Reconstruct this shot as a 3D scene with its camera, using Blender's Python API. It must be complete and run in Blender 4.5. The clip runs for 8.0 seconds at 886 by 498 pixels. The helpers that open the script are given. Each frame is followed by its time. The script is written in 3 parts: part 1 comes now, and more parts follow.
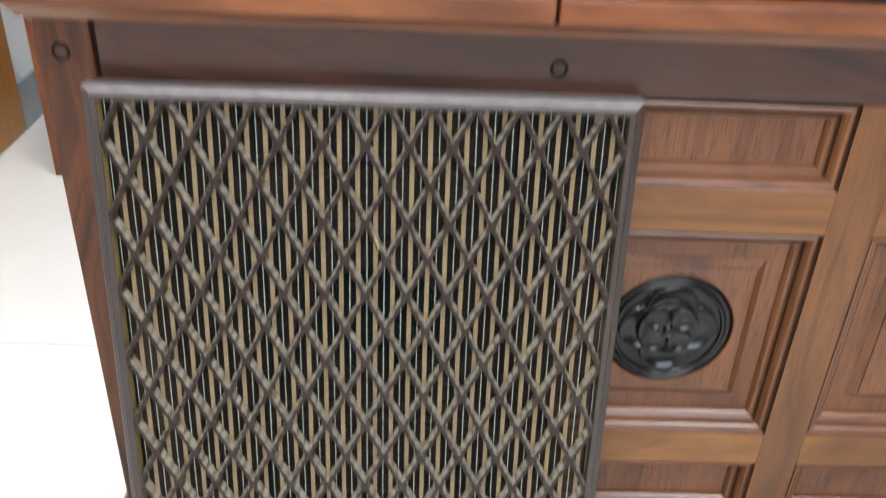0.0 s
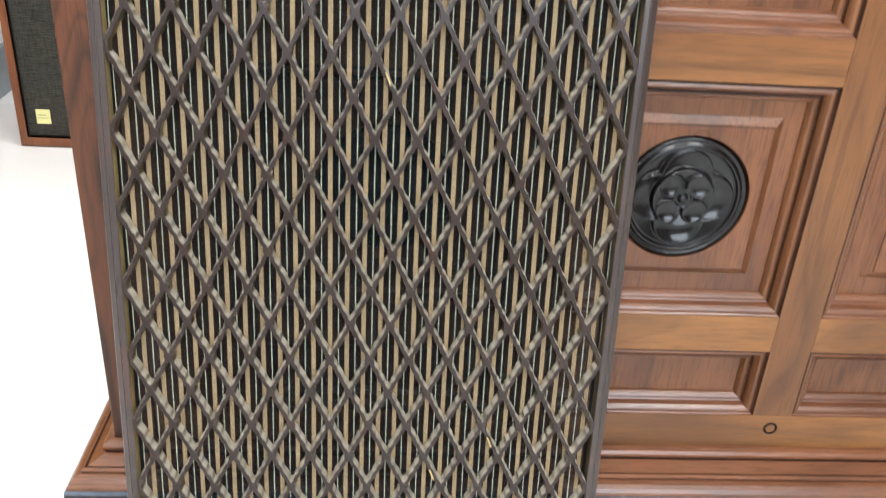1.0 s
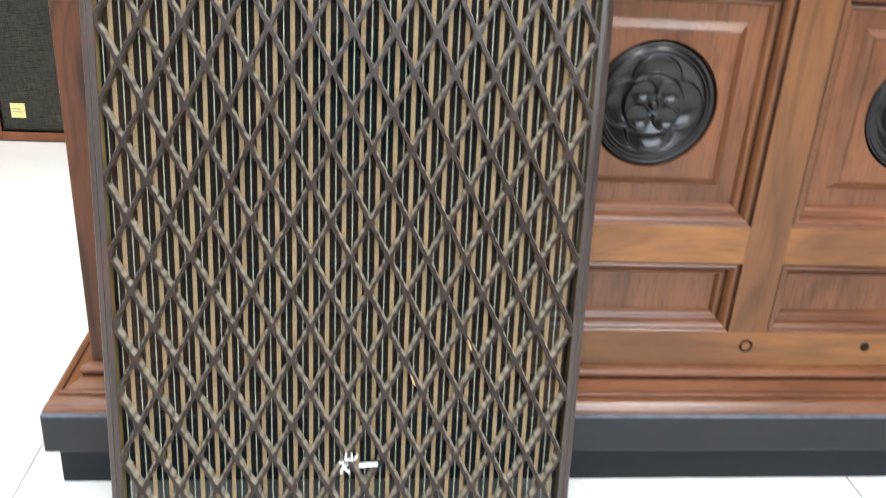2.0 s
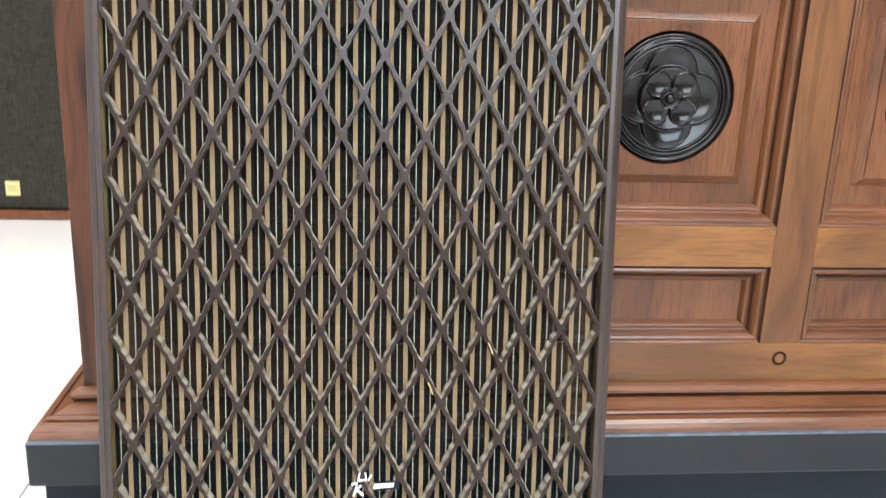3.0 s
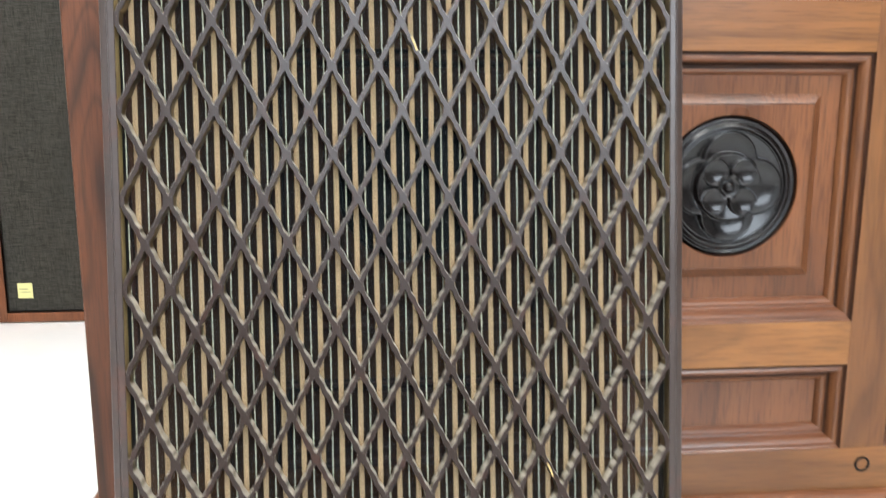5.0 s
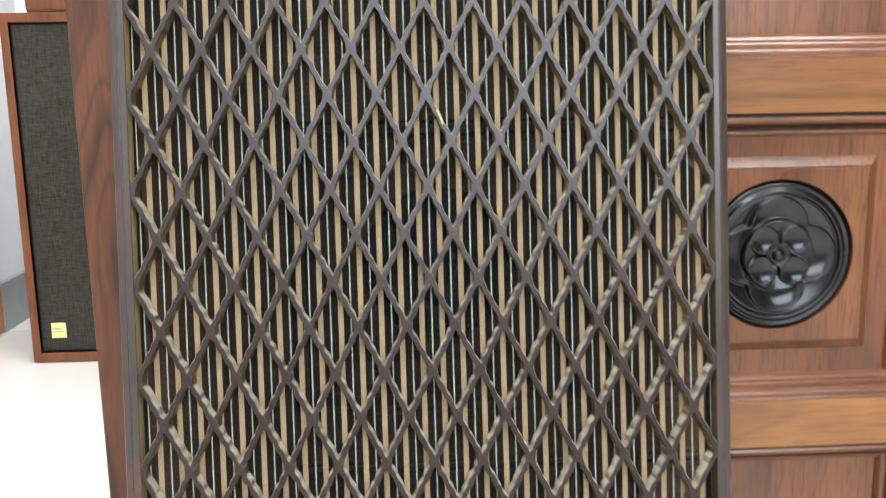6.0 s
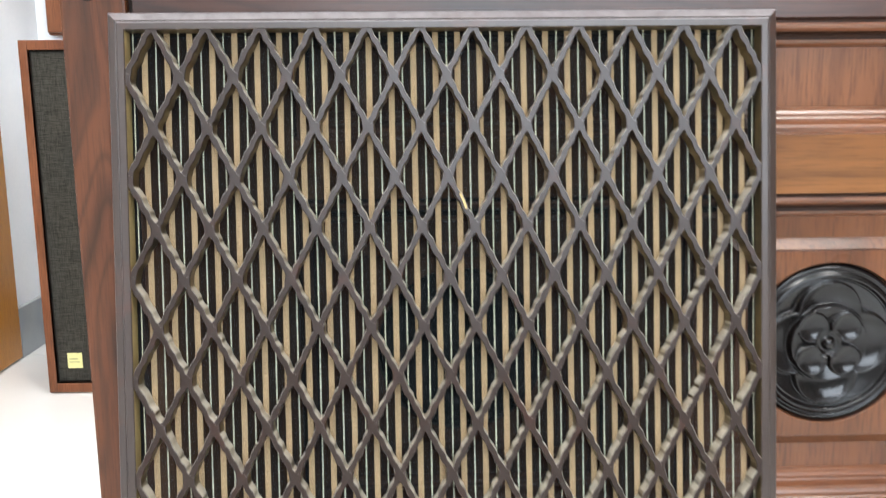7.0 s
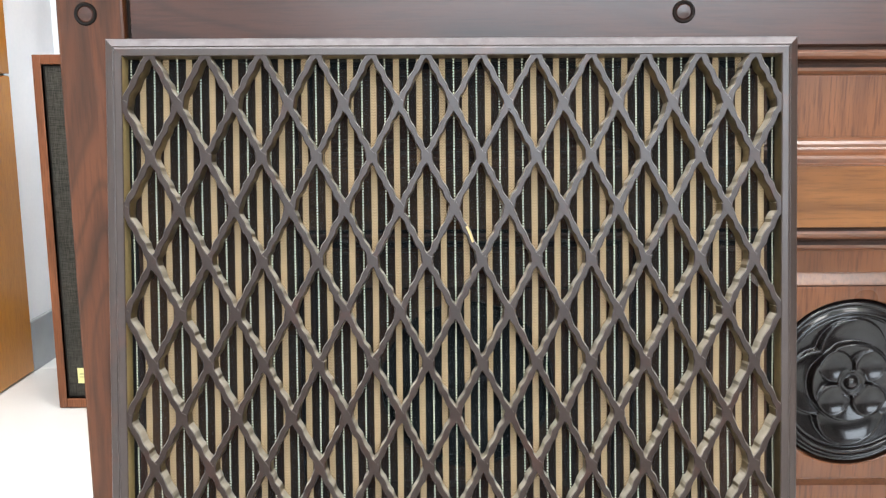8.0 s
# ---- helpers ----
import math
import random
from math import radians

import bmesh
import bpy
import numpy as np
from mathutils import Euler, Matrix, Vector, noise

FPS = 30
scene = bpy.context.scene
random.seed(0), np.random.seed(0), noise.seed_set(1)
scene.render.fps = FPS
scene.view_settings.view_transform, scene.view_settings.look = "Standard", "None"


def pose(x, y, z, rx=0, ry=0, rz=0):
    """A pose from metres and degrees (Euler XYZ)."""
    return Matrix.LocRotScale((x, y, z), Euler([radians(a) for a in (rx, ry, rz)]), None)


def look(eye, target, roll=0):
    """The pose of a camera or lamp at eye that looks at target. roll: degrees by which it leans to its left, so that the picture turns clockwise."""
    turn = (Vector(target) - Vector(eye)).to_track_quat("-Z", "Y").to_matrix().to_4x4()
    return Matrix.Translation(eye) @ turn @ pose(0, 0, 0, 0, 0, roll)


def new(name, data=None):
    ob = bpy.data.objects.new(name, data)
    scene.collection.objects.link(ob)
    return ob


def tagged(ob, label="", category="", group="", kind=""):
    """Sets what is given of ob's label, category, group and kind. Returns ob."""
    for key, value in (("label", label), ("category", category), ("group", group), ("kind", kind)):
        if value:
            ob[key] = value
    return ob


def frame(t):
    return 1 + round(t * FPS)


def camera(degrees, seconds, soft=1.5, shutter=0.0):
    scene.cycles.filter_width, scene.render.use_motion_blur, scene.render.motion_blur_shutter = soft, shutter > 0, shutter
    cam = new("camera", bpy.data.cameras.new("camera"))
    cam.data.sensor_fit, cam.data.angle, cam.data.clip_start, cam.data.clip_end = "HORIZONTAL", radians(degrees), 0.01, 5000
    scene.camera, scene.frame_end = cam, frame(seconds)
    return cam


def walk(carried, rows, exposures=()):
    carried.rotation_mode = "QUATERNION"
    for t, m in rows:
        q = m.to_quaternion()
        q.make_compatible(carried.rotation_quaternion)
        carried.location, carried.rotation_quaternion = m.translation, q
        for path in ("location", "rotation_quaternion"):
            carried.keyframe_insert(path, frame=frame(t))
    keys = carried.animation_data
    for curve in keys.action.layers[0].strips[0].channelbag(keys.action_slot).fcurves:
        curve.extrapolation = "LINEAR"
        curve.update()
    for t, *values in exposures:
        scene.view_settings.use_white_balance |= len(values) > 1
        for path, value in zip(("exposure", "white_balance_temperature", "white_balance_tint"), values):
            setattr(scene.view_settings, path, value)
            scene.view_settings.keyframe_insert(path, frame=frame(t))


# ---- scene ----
cam = camera(54.06, 8.0, soft=1.15, shutter=0.9)
PATH = [
    (0, (-0.0055, -0.5922, 0.7958), (0.0424, 1.1274, -0.2243), 2.57),
    (0.5, (-0.0239, -0.6085, 0.7194), (0.0741, 1.1226, -0.2774), 3.45),
    (1, (-0.0391, -0.6358, 0.6470), (0.0979, 1.1350, -0.2726), 3.73),
    (1.5, (-0.0406, -0.6584, 0.6003), (0.1290, 1.1388, -0.2607), 3.80),
    (2, (-0.0411, -0.6976, 0.5426), (0.1529, 1.1202, -0.2687), 3.64),
    (2.2, (-0.0497, -0.7131, 0.5165), (0.1587, 1.1204, -0.2548), 3.44),
    (3.3, (-0.0598, -0.6783, 0.4072), (0.1621, 1.2485, -0.0809), 1.57),
    (3.5, (-0.0702, -0.6657, 0.3916), (0.1843, 1.2640, -0.0683), 1.49),
    (4, (-0.0739, -0.6589, 0.4032), (0.1650, 1.2811, -0.0204), 0.64),
    (4.5, (-0.0751, -0.6486, 0.4202), (0.1400, 1.2997, 0.0226), -0.03),
    (5, (-0.0761, -0.6336, 0.4461), (0.1097, 1.3206, 0.0631), 0.13),
    (5.2, (-0.0748, -0.6254, 0.4577), (0.0925, 1.3304, 0.0745), -0.25),
    (6.5, (-0.0645, -0.5694, 0.5055), (0.0085, 1.3985, 0.1565), -0.71),
    (7, (-0.0638, -0.5429, 0.5313), (-0.0154, 1.4256, 0.1810), -0.55),
    (7.5, (-0.0618, -0.5256, 0.5391), (-0.0458, 1.4460, 0.2038), -0.57),
    (8, (-0.0569, -0.5222, 0.5422), (-0.0465, 1.4506, 0.2135), -0.28),
]
walk(cam, [(t, look(eye, target, roll)) for t, eye, target, roll in PATH],
     exposures=((0.0, -0.44), (0.4, -0.18), (1.0, -0.02), (2.0, 0.03), (3.5, 0.1), (5.0, 0.13), (6.5, 0.1), (8.0, 0.15)))

# ---- light ----
world = bpy.data.worlds.new("world")
scene.world = world
world.use_nodes = True
_wn = world.node_tree
_sky = _wn.nodes.new("ShaderNodeTexSky")
_sky.sky_type, _sky.sun_disc = "NISHITA", False
_sky.sun_elevation, _sky.sun_rotation = radians(40), radians(200)
_wn.links.new(_sky.outputs["Color"], _wn.nodes["Background"].inputs["Color"])
_wn.nodes["Background"].inputs["Strength"].default_value = 0.1


def area_lamp(name, m, sx, sy, watts, colour):
    data = bpy.data.lights.new(name, "AREA")
    data.shape, data.size, data.size_y, data.energy, data.color = "RECTANGLE", sx, sy, watts, colour
    ob = new(name, data)
    ob.matrix_world = m
    return ob


WINDOW_WATTS, PANEL_WATTS = 118.0, 28.0
area_lamp("window_light", look((0.6, -2.96, 1.53), (0.6, 0.0, 1.53)), 2.25, 1.4, WINDOW_WATTS, (0.8, 0.9, 1.0))
# unseen ceiling panels; the third is added to brighten the left floor and wall
for _x, _y in ((-0.35, -1.15), (1.15, -1.15), (-0.35, 0.65)):
    area_lamp("panel_light", look((_x, _y, 2.63), (_x, _y + 0.001, 0)), 0.58, 0.58, PANEL_WATTS, (1.0, 0.98, 0.955))


# ---- materials ----
def mat(name):
    m = bpy.data.materials.new(name)
    m.use_nodes = True
    nt = m.node_tree
    return m, nt, nt.nodes["Principled BSDF"]


def node(nt, kind, **sets):
    n = nt.nodes.new(kind)
    for k, v in sets.items():
        if k in n.inputs:
            n.inputs[k].default_value = v
    return n


def coords(nt, scale, shift=True):
    tc = node(nt, "ShaderNodeTexCoord")
    mp = node(nt, "ShaderNodeMapping")
    mp.inputs["Scale"].default_value = scale
    nt.links.new(tc.outputs["Object"], mp.inputs["Vector"])
    if shift:
        oi = node(nt, "ShaderNodeObjectInfo")
        mul = node(nt, "ShaderNodeVectorMath")
        mul.operation = "SCALE"
        mul.inputs[0].default_value = (37.0, 19.0, 53.0)
        nt.links.new(oi.outputs["Random"], mul.inputs["Scale"])
        nt.links.new(mul.outputs["Vector"], mp.inputs["Location"])
    return mp.outputs["Vector"]


def ramp(nt, fac, *stops):
    r = node(nt, "ShaderNodeValToRGB")
    els = r.color_ramp.elements
    while len(els) < len(stops):
        els.new(0.5)
    for e, (p, c) in zip(els, stops):
        e.position, e.color = p, (*c, 1)
    nt.links.new(fac, r.inputs["Fac"])
    return r.outputs["Color"]


def math_node(nt, op, a, b=0.5, c=0.0):
    n = node(nt, "ShaderNodeMath")
    n.operation = op
    for i, v in enumerate((a, b, c)):
        if hasattr(v, "links"):
            nt.links.new(v, n.inputs[i])
        else:
            n.inputs[i].default_value = v
    return n.outputs[0]


def noise_tex(nt, vec, scale, detail=4.0, rough=0.55, distort=0.0):
    n = node(nt, "ShaderNodeTexNoise")
    n.inputs["Scale"].default_value, n.inputs["Detail"].default_value = scale, detail
    n.inputs["Roughness"].default_value, n.inputs["Distortion"].default_value = rough, distort
    nt.links.new(vec, n.inputs["Vector"])
    return n.outputs["Fac"]


def mix_rgb(nt, fac, a, b, how="MIX"):
    n = node(nt, "ShaderNodeMix")
    n.data_type, n.blend_type = "RGBA", how
    for sock, v in ((n.inputs[0], fac), (n.inputs[6], a), (n.inputs[7], b)):
        if hasattr(v, "links"):
            nt.links.new(v, sock)
        else:
            sock.default_value = v if isinstance(v, float) else (*v, 1)
    return n.outputs[2]


def bump(nt, bsdf, height, strength, dist=0.001):
    b = node(nt, "ShaderNodeBump")
    b.inputs["Strength"].default_value, b.inputs["Distance"].default_value = strength, dist
    nt.links.new(height, b.inputs["Height"])
    nt.links.new(b.outputs["Normal"], bsdf.inputs["Normal"])


def along(axis, slow, fast):
    return tuple(slow if a == axis else fast for a in "xyz")


def wood(name, dark, mid, light, axis, rough=0.34, coat=0.18, rings=26.0, contrast=0.5, pore=0.4, figure=6.0):
    """Polished wood: broad figure, flowing rings and fine pores along one axis."""
    m, nt, b = mat(name)
    broad = noise_tex(nt, coords(nt, along(axis, 1.7, figure)), 1.0, 2.0, 0.45, 0.5)
    ring = math_node(nt, "SINE", math_node(nt, "MULTIPLY", broad, rings))
    ring = math_node(nt, "MULTIPLY_ADD", ring, 0.5, 0.5)
    pores = noise_tex(nt, coords(nt, along(axis, 34.0, 520.0)), 1.0, 3.0, 0.6)
    streak = noise_tex(nt, coords(nt, along(axis, 5.0, 130.0)), 1.0, 3.0, 0.6)
    patch = noise_tex(nt, coords(nt, along(axis, 4.0, 13.0)), 1.0, 3.0)
    base = ramp(nt, patch, (0.28, mid), (0.74, light))
    lines = math_node(nt, "MULTIPLY", math_node(nt, "POWER", ring, 2.6), ramp(nt, patch, (0.3, (1, 1, 1)), (0.7, (0.35, 0.35, 0.35))))
    col = mix_rgb(nt, math_node(nt, "MULTIPLY", lines, contrast), base, dark)
    sf = ramp(nt, streak, (0.4, (1, 1, 1)), (0.58, (0, 0, 0)))
    col = mix_rgb(nt, math_node(nt, "MULTIPLY", sf, pore * 0.16), col, dark)
    pf = ramp(nt, pores, (0.36, (1, 1, 1)), (0.52, (0, 0, 0)))
    col = mix_rgb(nt, math_node(nt, "MULTIPLY", pf, pore), col, dark)
    smoke = noise_tex(nt, coords(nt, along(axis, 2.6, 38.0)), 1.0, 3.0, 0.5, 1.1)
    thick = noise_tex(nt, coords(nt, along(axis, 5.0, 9.0)), 1.0, 2.0)
    sm = math_node(nt, "MULTIPLY", ramp(nt, smoke, (0.56, (0, 0, 0)), (0.66, (1, 1, 1))), ramp(nt, thick, (0.44, (0, 0, 0)), (0.6, (1, 1, 1))))
    col = mix_rgb(nt, math_node(nt, "MULTIPLY", sm, contrast * 0.75), col, dark)
    fine = math_node(nt, "POWER", math_node(nt, "MULTIPLY_ADD", math_node(nt, "SINE", math_node(nt, "MULTIPLY", broad, rings * 2.3)), 0.5, 0.5), 7.0)
    col = mix_rgb(nt, math_node(nt, "MULTIPLY", fine, contrast * 0.42), col, dark)
    nt.links.new(col, b.inputs["Base Color"])
    nt.links.new(math_node(nt, "MULTIPLY_ADD", patch, 0.22, rough - 0.1), b.inputs["Roughness"])
    b.inputs["Specular IOR Level"].default_value = 0.26
    b.inputs["Coat Weight"].default_value, b.inputs["Coat Roughness"].default_value = coat, 0.24
    bump(nt, b, pores, 0.15, 0.0006)
    return m


def speckled(name, a, c, scale, rough, bump_strength=0.1, metallic=0.0, dist=0.001, detail=5.0, spec=0.5):
    m, nt, b = mat(name)
    v = coords(nt, (1, 1, 1))
    n = noise_tex(nt, v, scale, detail)
    big = noise_tex(nt, v, scale * 0.07, 2.0)
    col = mix_rgb(nt, 0.5, ramp(nt, n, (0.3, a), (0.7, c)), ramp(nt, big, (0.3, a), (0.7, c)))
    nt.links.new(col, b.inputs["Base Color"])
    nt.links.new(math_node(nt, "MULTIPLY_ADD", big, 0.2, rough - 0.1), b.inputs["Roughness"])
    b.inputs["Metallic"].default_value = metallic
    b.inputs["Specular IOR Level"].default_value = spec
    bump(nt, b, n, bump_strength, dist)
    return m


W_DARK = (0.04, 0.016, 0.006)
WOOD_X = wood("cherry_wood_across", W_DARK, (0.145, 0.054, 0.016), (0.262, 0.11, 0.032), "x", pore=0.3, contrast=0.5, rings=62.0)
WOOD_Z = wood("cherry_wood_upright", W_DARK, (0.115, 0.042, 0.0138), (0.178, 0.072, 0.0228), "z", pore=0.26, contrast=0.55, rings=48.0)
WOOD_POST = wood("dark_cherry_wood", (0.012, 0.005, 0.0025), (0.076, 0.0225, 0.0082), (0.118, 0.038, 0.0135), "z", 0.38, 0.08, pore=0.3, contrast=0.85, rings=80.0, figure=11.0)
# top rail wood, its colour darkened for the shadow under the lid
WOOD_TOP = wood("lid_shaded_cherry_wood", (0.016, 0.006, 0.004), (0.046, 0.0142, 0.007), (0.078, 0.025, 0.012), "x", 0.34, 0.4, pore=0.28, contrast=0.85, rings=70.0, figure=8.0)
WOOD_PANEL = wood("cherry_wood_panel", (0.032, 0.012, 0.006), (0.118, 0.041, 0.0165), (0.182, 0.069, 0.027), "z", 0.3, 0.18, 40.0, 0.4, 0.5)
WOOD_MOULD = wood("cherry_wood_moulding", (0.03, 0.010, 0.005), (0.135, 0.047, 0.020), (0.205, 0.077, 0.032), "x", 0.3, 0.6, 30.0, 0.4, 0.4)
WOOD_MOULD_Z = wood("cherry_wood_upright_moulding", (0.03, 0.010, 0.005), (0.12, 0.043, 0.015), (0.18, 0.07, 0.025), "z", 0.36, 0.3, 30.0, 0.4, 0.3)
WOOD_LID = wood("red_cherry_wood_across", (0.03, 0.009, 0.005), (0.17, 0.05, 0.017), (0.26, 0.085, 0.028), "x", 0.34, 0.2, pore=0.3, contrast=0.7, rings=50.0)
# dark finish of the grooves, with their shade painted in
GLAZE_SHADE = speckled("glaze_and_groove_shade", (0.014, 0.0055, 0.003), (0.05, 0.019, 0.009), 90.0, 0.5, spec=0.12)
WALNUT = wood("walnut_veneer", (0.04, 0.014, 0.007), (0.15, 0.05, 0.022), (0.24, 0.09, 0.04), "z", 0.4, 0.1, 20.0, 0.4)
OAK = wood("orange_varnished_wood", (0.25, 0.095, 0.015), (0.42, 0.17, 0.022), (0.5, 0.215, 0.03), "z", 0.35, 0.3, 18.0, 0.3)
BLACK = speckled("black_paint", (0.007, 0.010, 0.013), (0.014, 0.016, 0.018), 60.0, 0.5, 0.08, spec=0.16)
CARVED = speckled("black_lacquer", (0.004, 0.003, 0.0028), (0.009, 0.0065, 0.006), 130.0, 0.2, 0.12, spec=0.36)
GROOVE = speckled("dark_stain", (0.004, 0.003, 0.002), (0.016, 0.008, 0.005), 190.0, 0.6, spec=0.15)
WHITE_WALL = speckled("white_wall_paint", (0.76, 0.78, 0.8), (0.82, 0.83, 0.84), 120.0, 0.7, 0.06)
# for the unseen walls: darkened to cut bounced light and reflections
REAR_WALL = speckled("unseen_dark_wall_paint", (0.11, 0.107, 0.103), (0.14, 0.136, 0.132), 120.0, 0.75, 0.06)
CEILING_WHITE = speckled("ceiling_paint", (0.8, 0.8, 0.8), (0.84, 0.84, 0.83), 90.0, 0.8, 0.05)
SKIRTING = speckled("grey_tile", (0.24, 0.26, 0.27), (0.32, 0.34, 0.35), 25.0, 0.35, 0.05)
TILE = speckled("glazed_white_tile", (0.78, 0.79, 0.77), (0.85, 0.85, 0.83), 8.0, 0.16, 0.01)
GROUT = speckled("grey_grout", (0.3, 0.3, 0.29), (0.42, 0.41, 0.4), 160.0, 0.85, 0.2)
METAL = speckled("white_metal_badge", (0.75, 0.75, 0.74), (0.85, 0.85, 0.84), 200.0, 0.35, 0.05, 0.2)
STICKER = speckled("yellow_paper", (0.66, 0.63, 0.26), (0.74, 0.71, 0.34), 120.0, 0.6, 0.05)
INK = speckled("faded_ink", (0.3, 0.3, 0.14), (0.38, 0.36, 0.18), 120.0, 0.7, 0.05)
CARD_TAN = speckled("tan_card", (0.55, 0.4, 0.16), (0.65, 0.5, 0.24), 60.0, 0.55, 0.05)
CARD_WHITE = speckled("white_card", (0.75, 0.76, 0.76), (0.82, 0.82, 0.82), 60.0, 0.5, 0.05)
STEEL = speckled("painted_steel", (0.7, 0.7, 0.7), (0.78, 0.78, 0.78), 60.0, 0.4, 0.03)


def lattice_paint(name, a, c, dust_light_amount, dust_light=(0.5, 0.47, 0.42), spec=0.5):
    """Satin brown paint; faces that look up are dusty and painted lighter, as toplit."""
    m, nt, b = mat(name)
    v = coords(nt, (1, 1, 1))
    n = noise_tex(nt, v, 260.0, 4.0)
    big = noise_tex(nt, v, 16.0, 3.0)
    col = mix_rgb(nt, 0.4, ramp(nt, big, (0.3, a), (0.7, c)), ramp(nt, n, (0.25, a), (0.75, c)))
    wear = noise_tex(nt, v, 38.0, 4.0, 0.65)
    col = mix_rgb(nt, ramp(nt, wear, (0.56, (0, 0, 0)), (0.7, (0.75, 0.75, 0.75))), col, (a[0] * 2.1, a[1] * 1.45, a[2] * 1.25))
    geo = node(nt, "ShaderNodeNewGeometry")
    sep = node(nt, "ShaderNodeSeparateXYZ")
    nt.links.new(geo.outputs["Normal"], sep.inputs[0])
    # upward normals mix in a pale colour: dusty film plus painted light from above
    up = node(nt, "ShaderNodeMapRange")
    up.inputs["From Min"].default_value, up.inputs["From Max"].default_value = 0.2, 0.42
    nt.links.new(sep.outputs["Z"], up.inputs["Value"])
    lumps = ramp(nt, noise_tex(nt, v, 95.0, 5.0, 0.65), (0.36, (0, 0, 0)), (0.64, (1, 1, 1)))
    f = math_node(nt, "MULTIPLY", up.outputs[0], math_node(nt, "MULTIPLY_ADD", lumps, 0.26, dust_light_amount - 0.13))
    col = mix_rgb(nt, f, col, dust_light)
    b.inputs["Specular IOR Level"].default_value = spec
    nt.links.new(col, b.inputs["Base Color"])
    nt.links.new(math_node(nt, "MULTIPLY_ADD", big, 0.2, 0.23), b.inputs["Roughness"])
    bump(nt, b, n, 0.1, 0.0005)
    return m


# pale tints: dusty film, plus highlights painted on upper faces and bevels
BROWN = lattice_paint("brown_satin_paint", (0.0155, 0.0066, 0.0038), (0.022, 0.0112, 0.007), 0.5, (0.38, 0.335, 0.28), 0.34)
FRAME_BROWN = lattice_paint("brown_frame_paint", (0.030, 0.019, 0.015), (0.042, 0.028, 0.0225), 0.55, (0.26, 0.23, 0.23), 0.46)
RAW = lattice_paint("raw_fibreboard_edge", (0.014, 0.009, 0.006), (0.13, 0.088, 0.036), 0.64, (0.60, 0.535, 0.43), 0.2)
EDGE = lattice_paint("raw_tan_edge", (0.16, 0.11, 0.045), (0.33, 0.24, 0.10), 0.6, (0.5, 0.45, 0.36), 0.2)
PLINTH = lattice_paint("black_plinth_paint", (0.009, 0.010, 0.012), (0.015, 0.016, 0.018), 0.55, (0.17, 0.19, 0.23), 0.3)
CHIPPED = speckled("bare_wood_chip", (0.34, 0.23, 0.085), (0.44, 0.31, 0.13), 200.0, 0.7, 0.2)


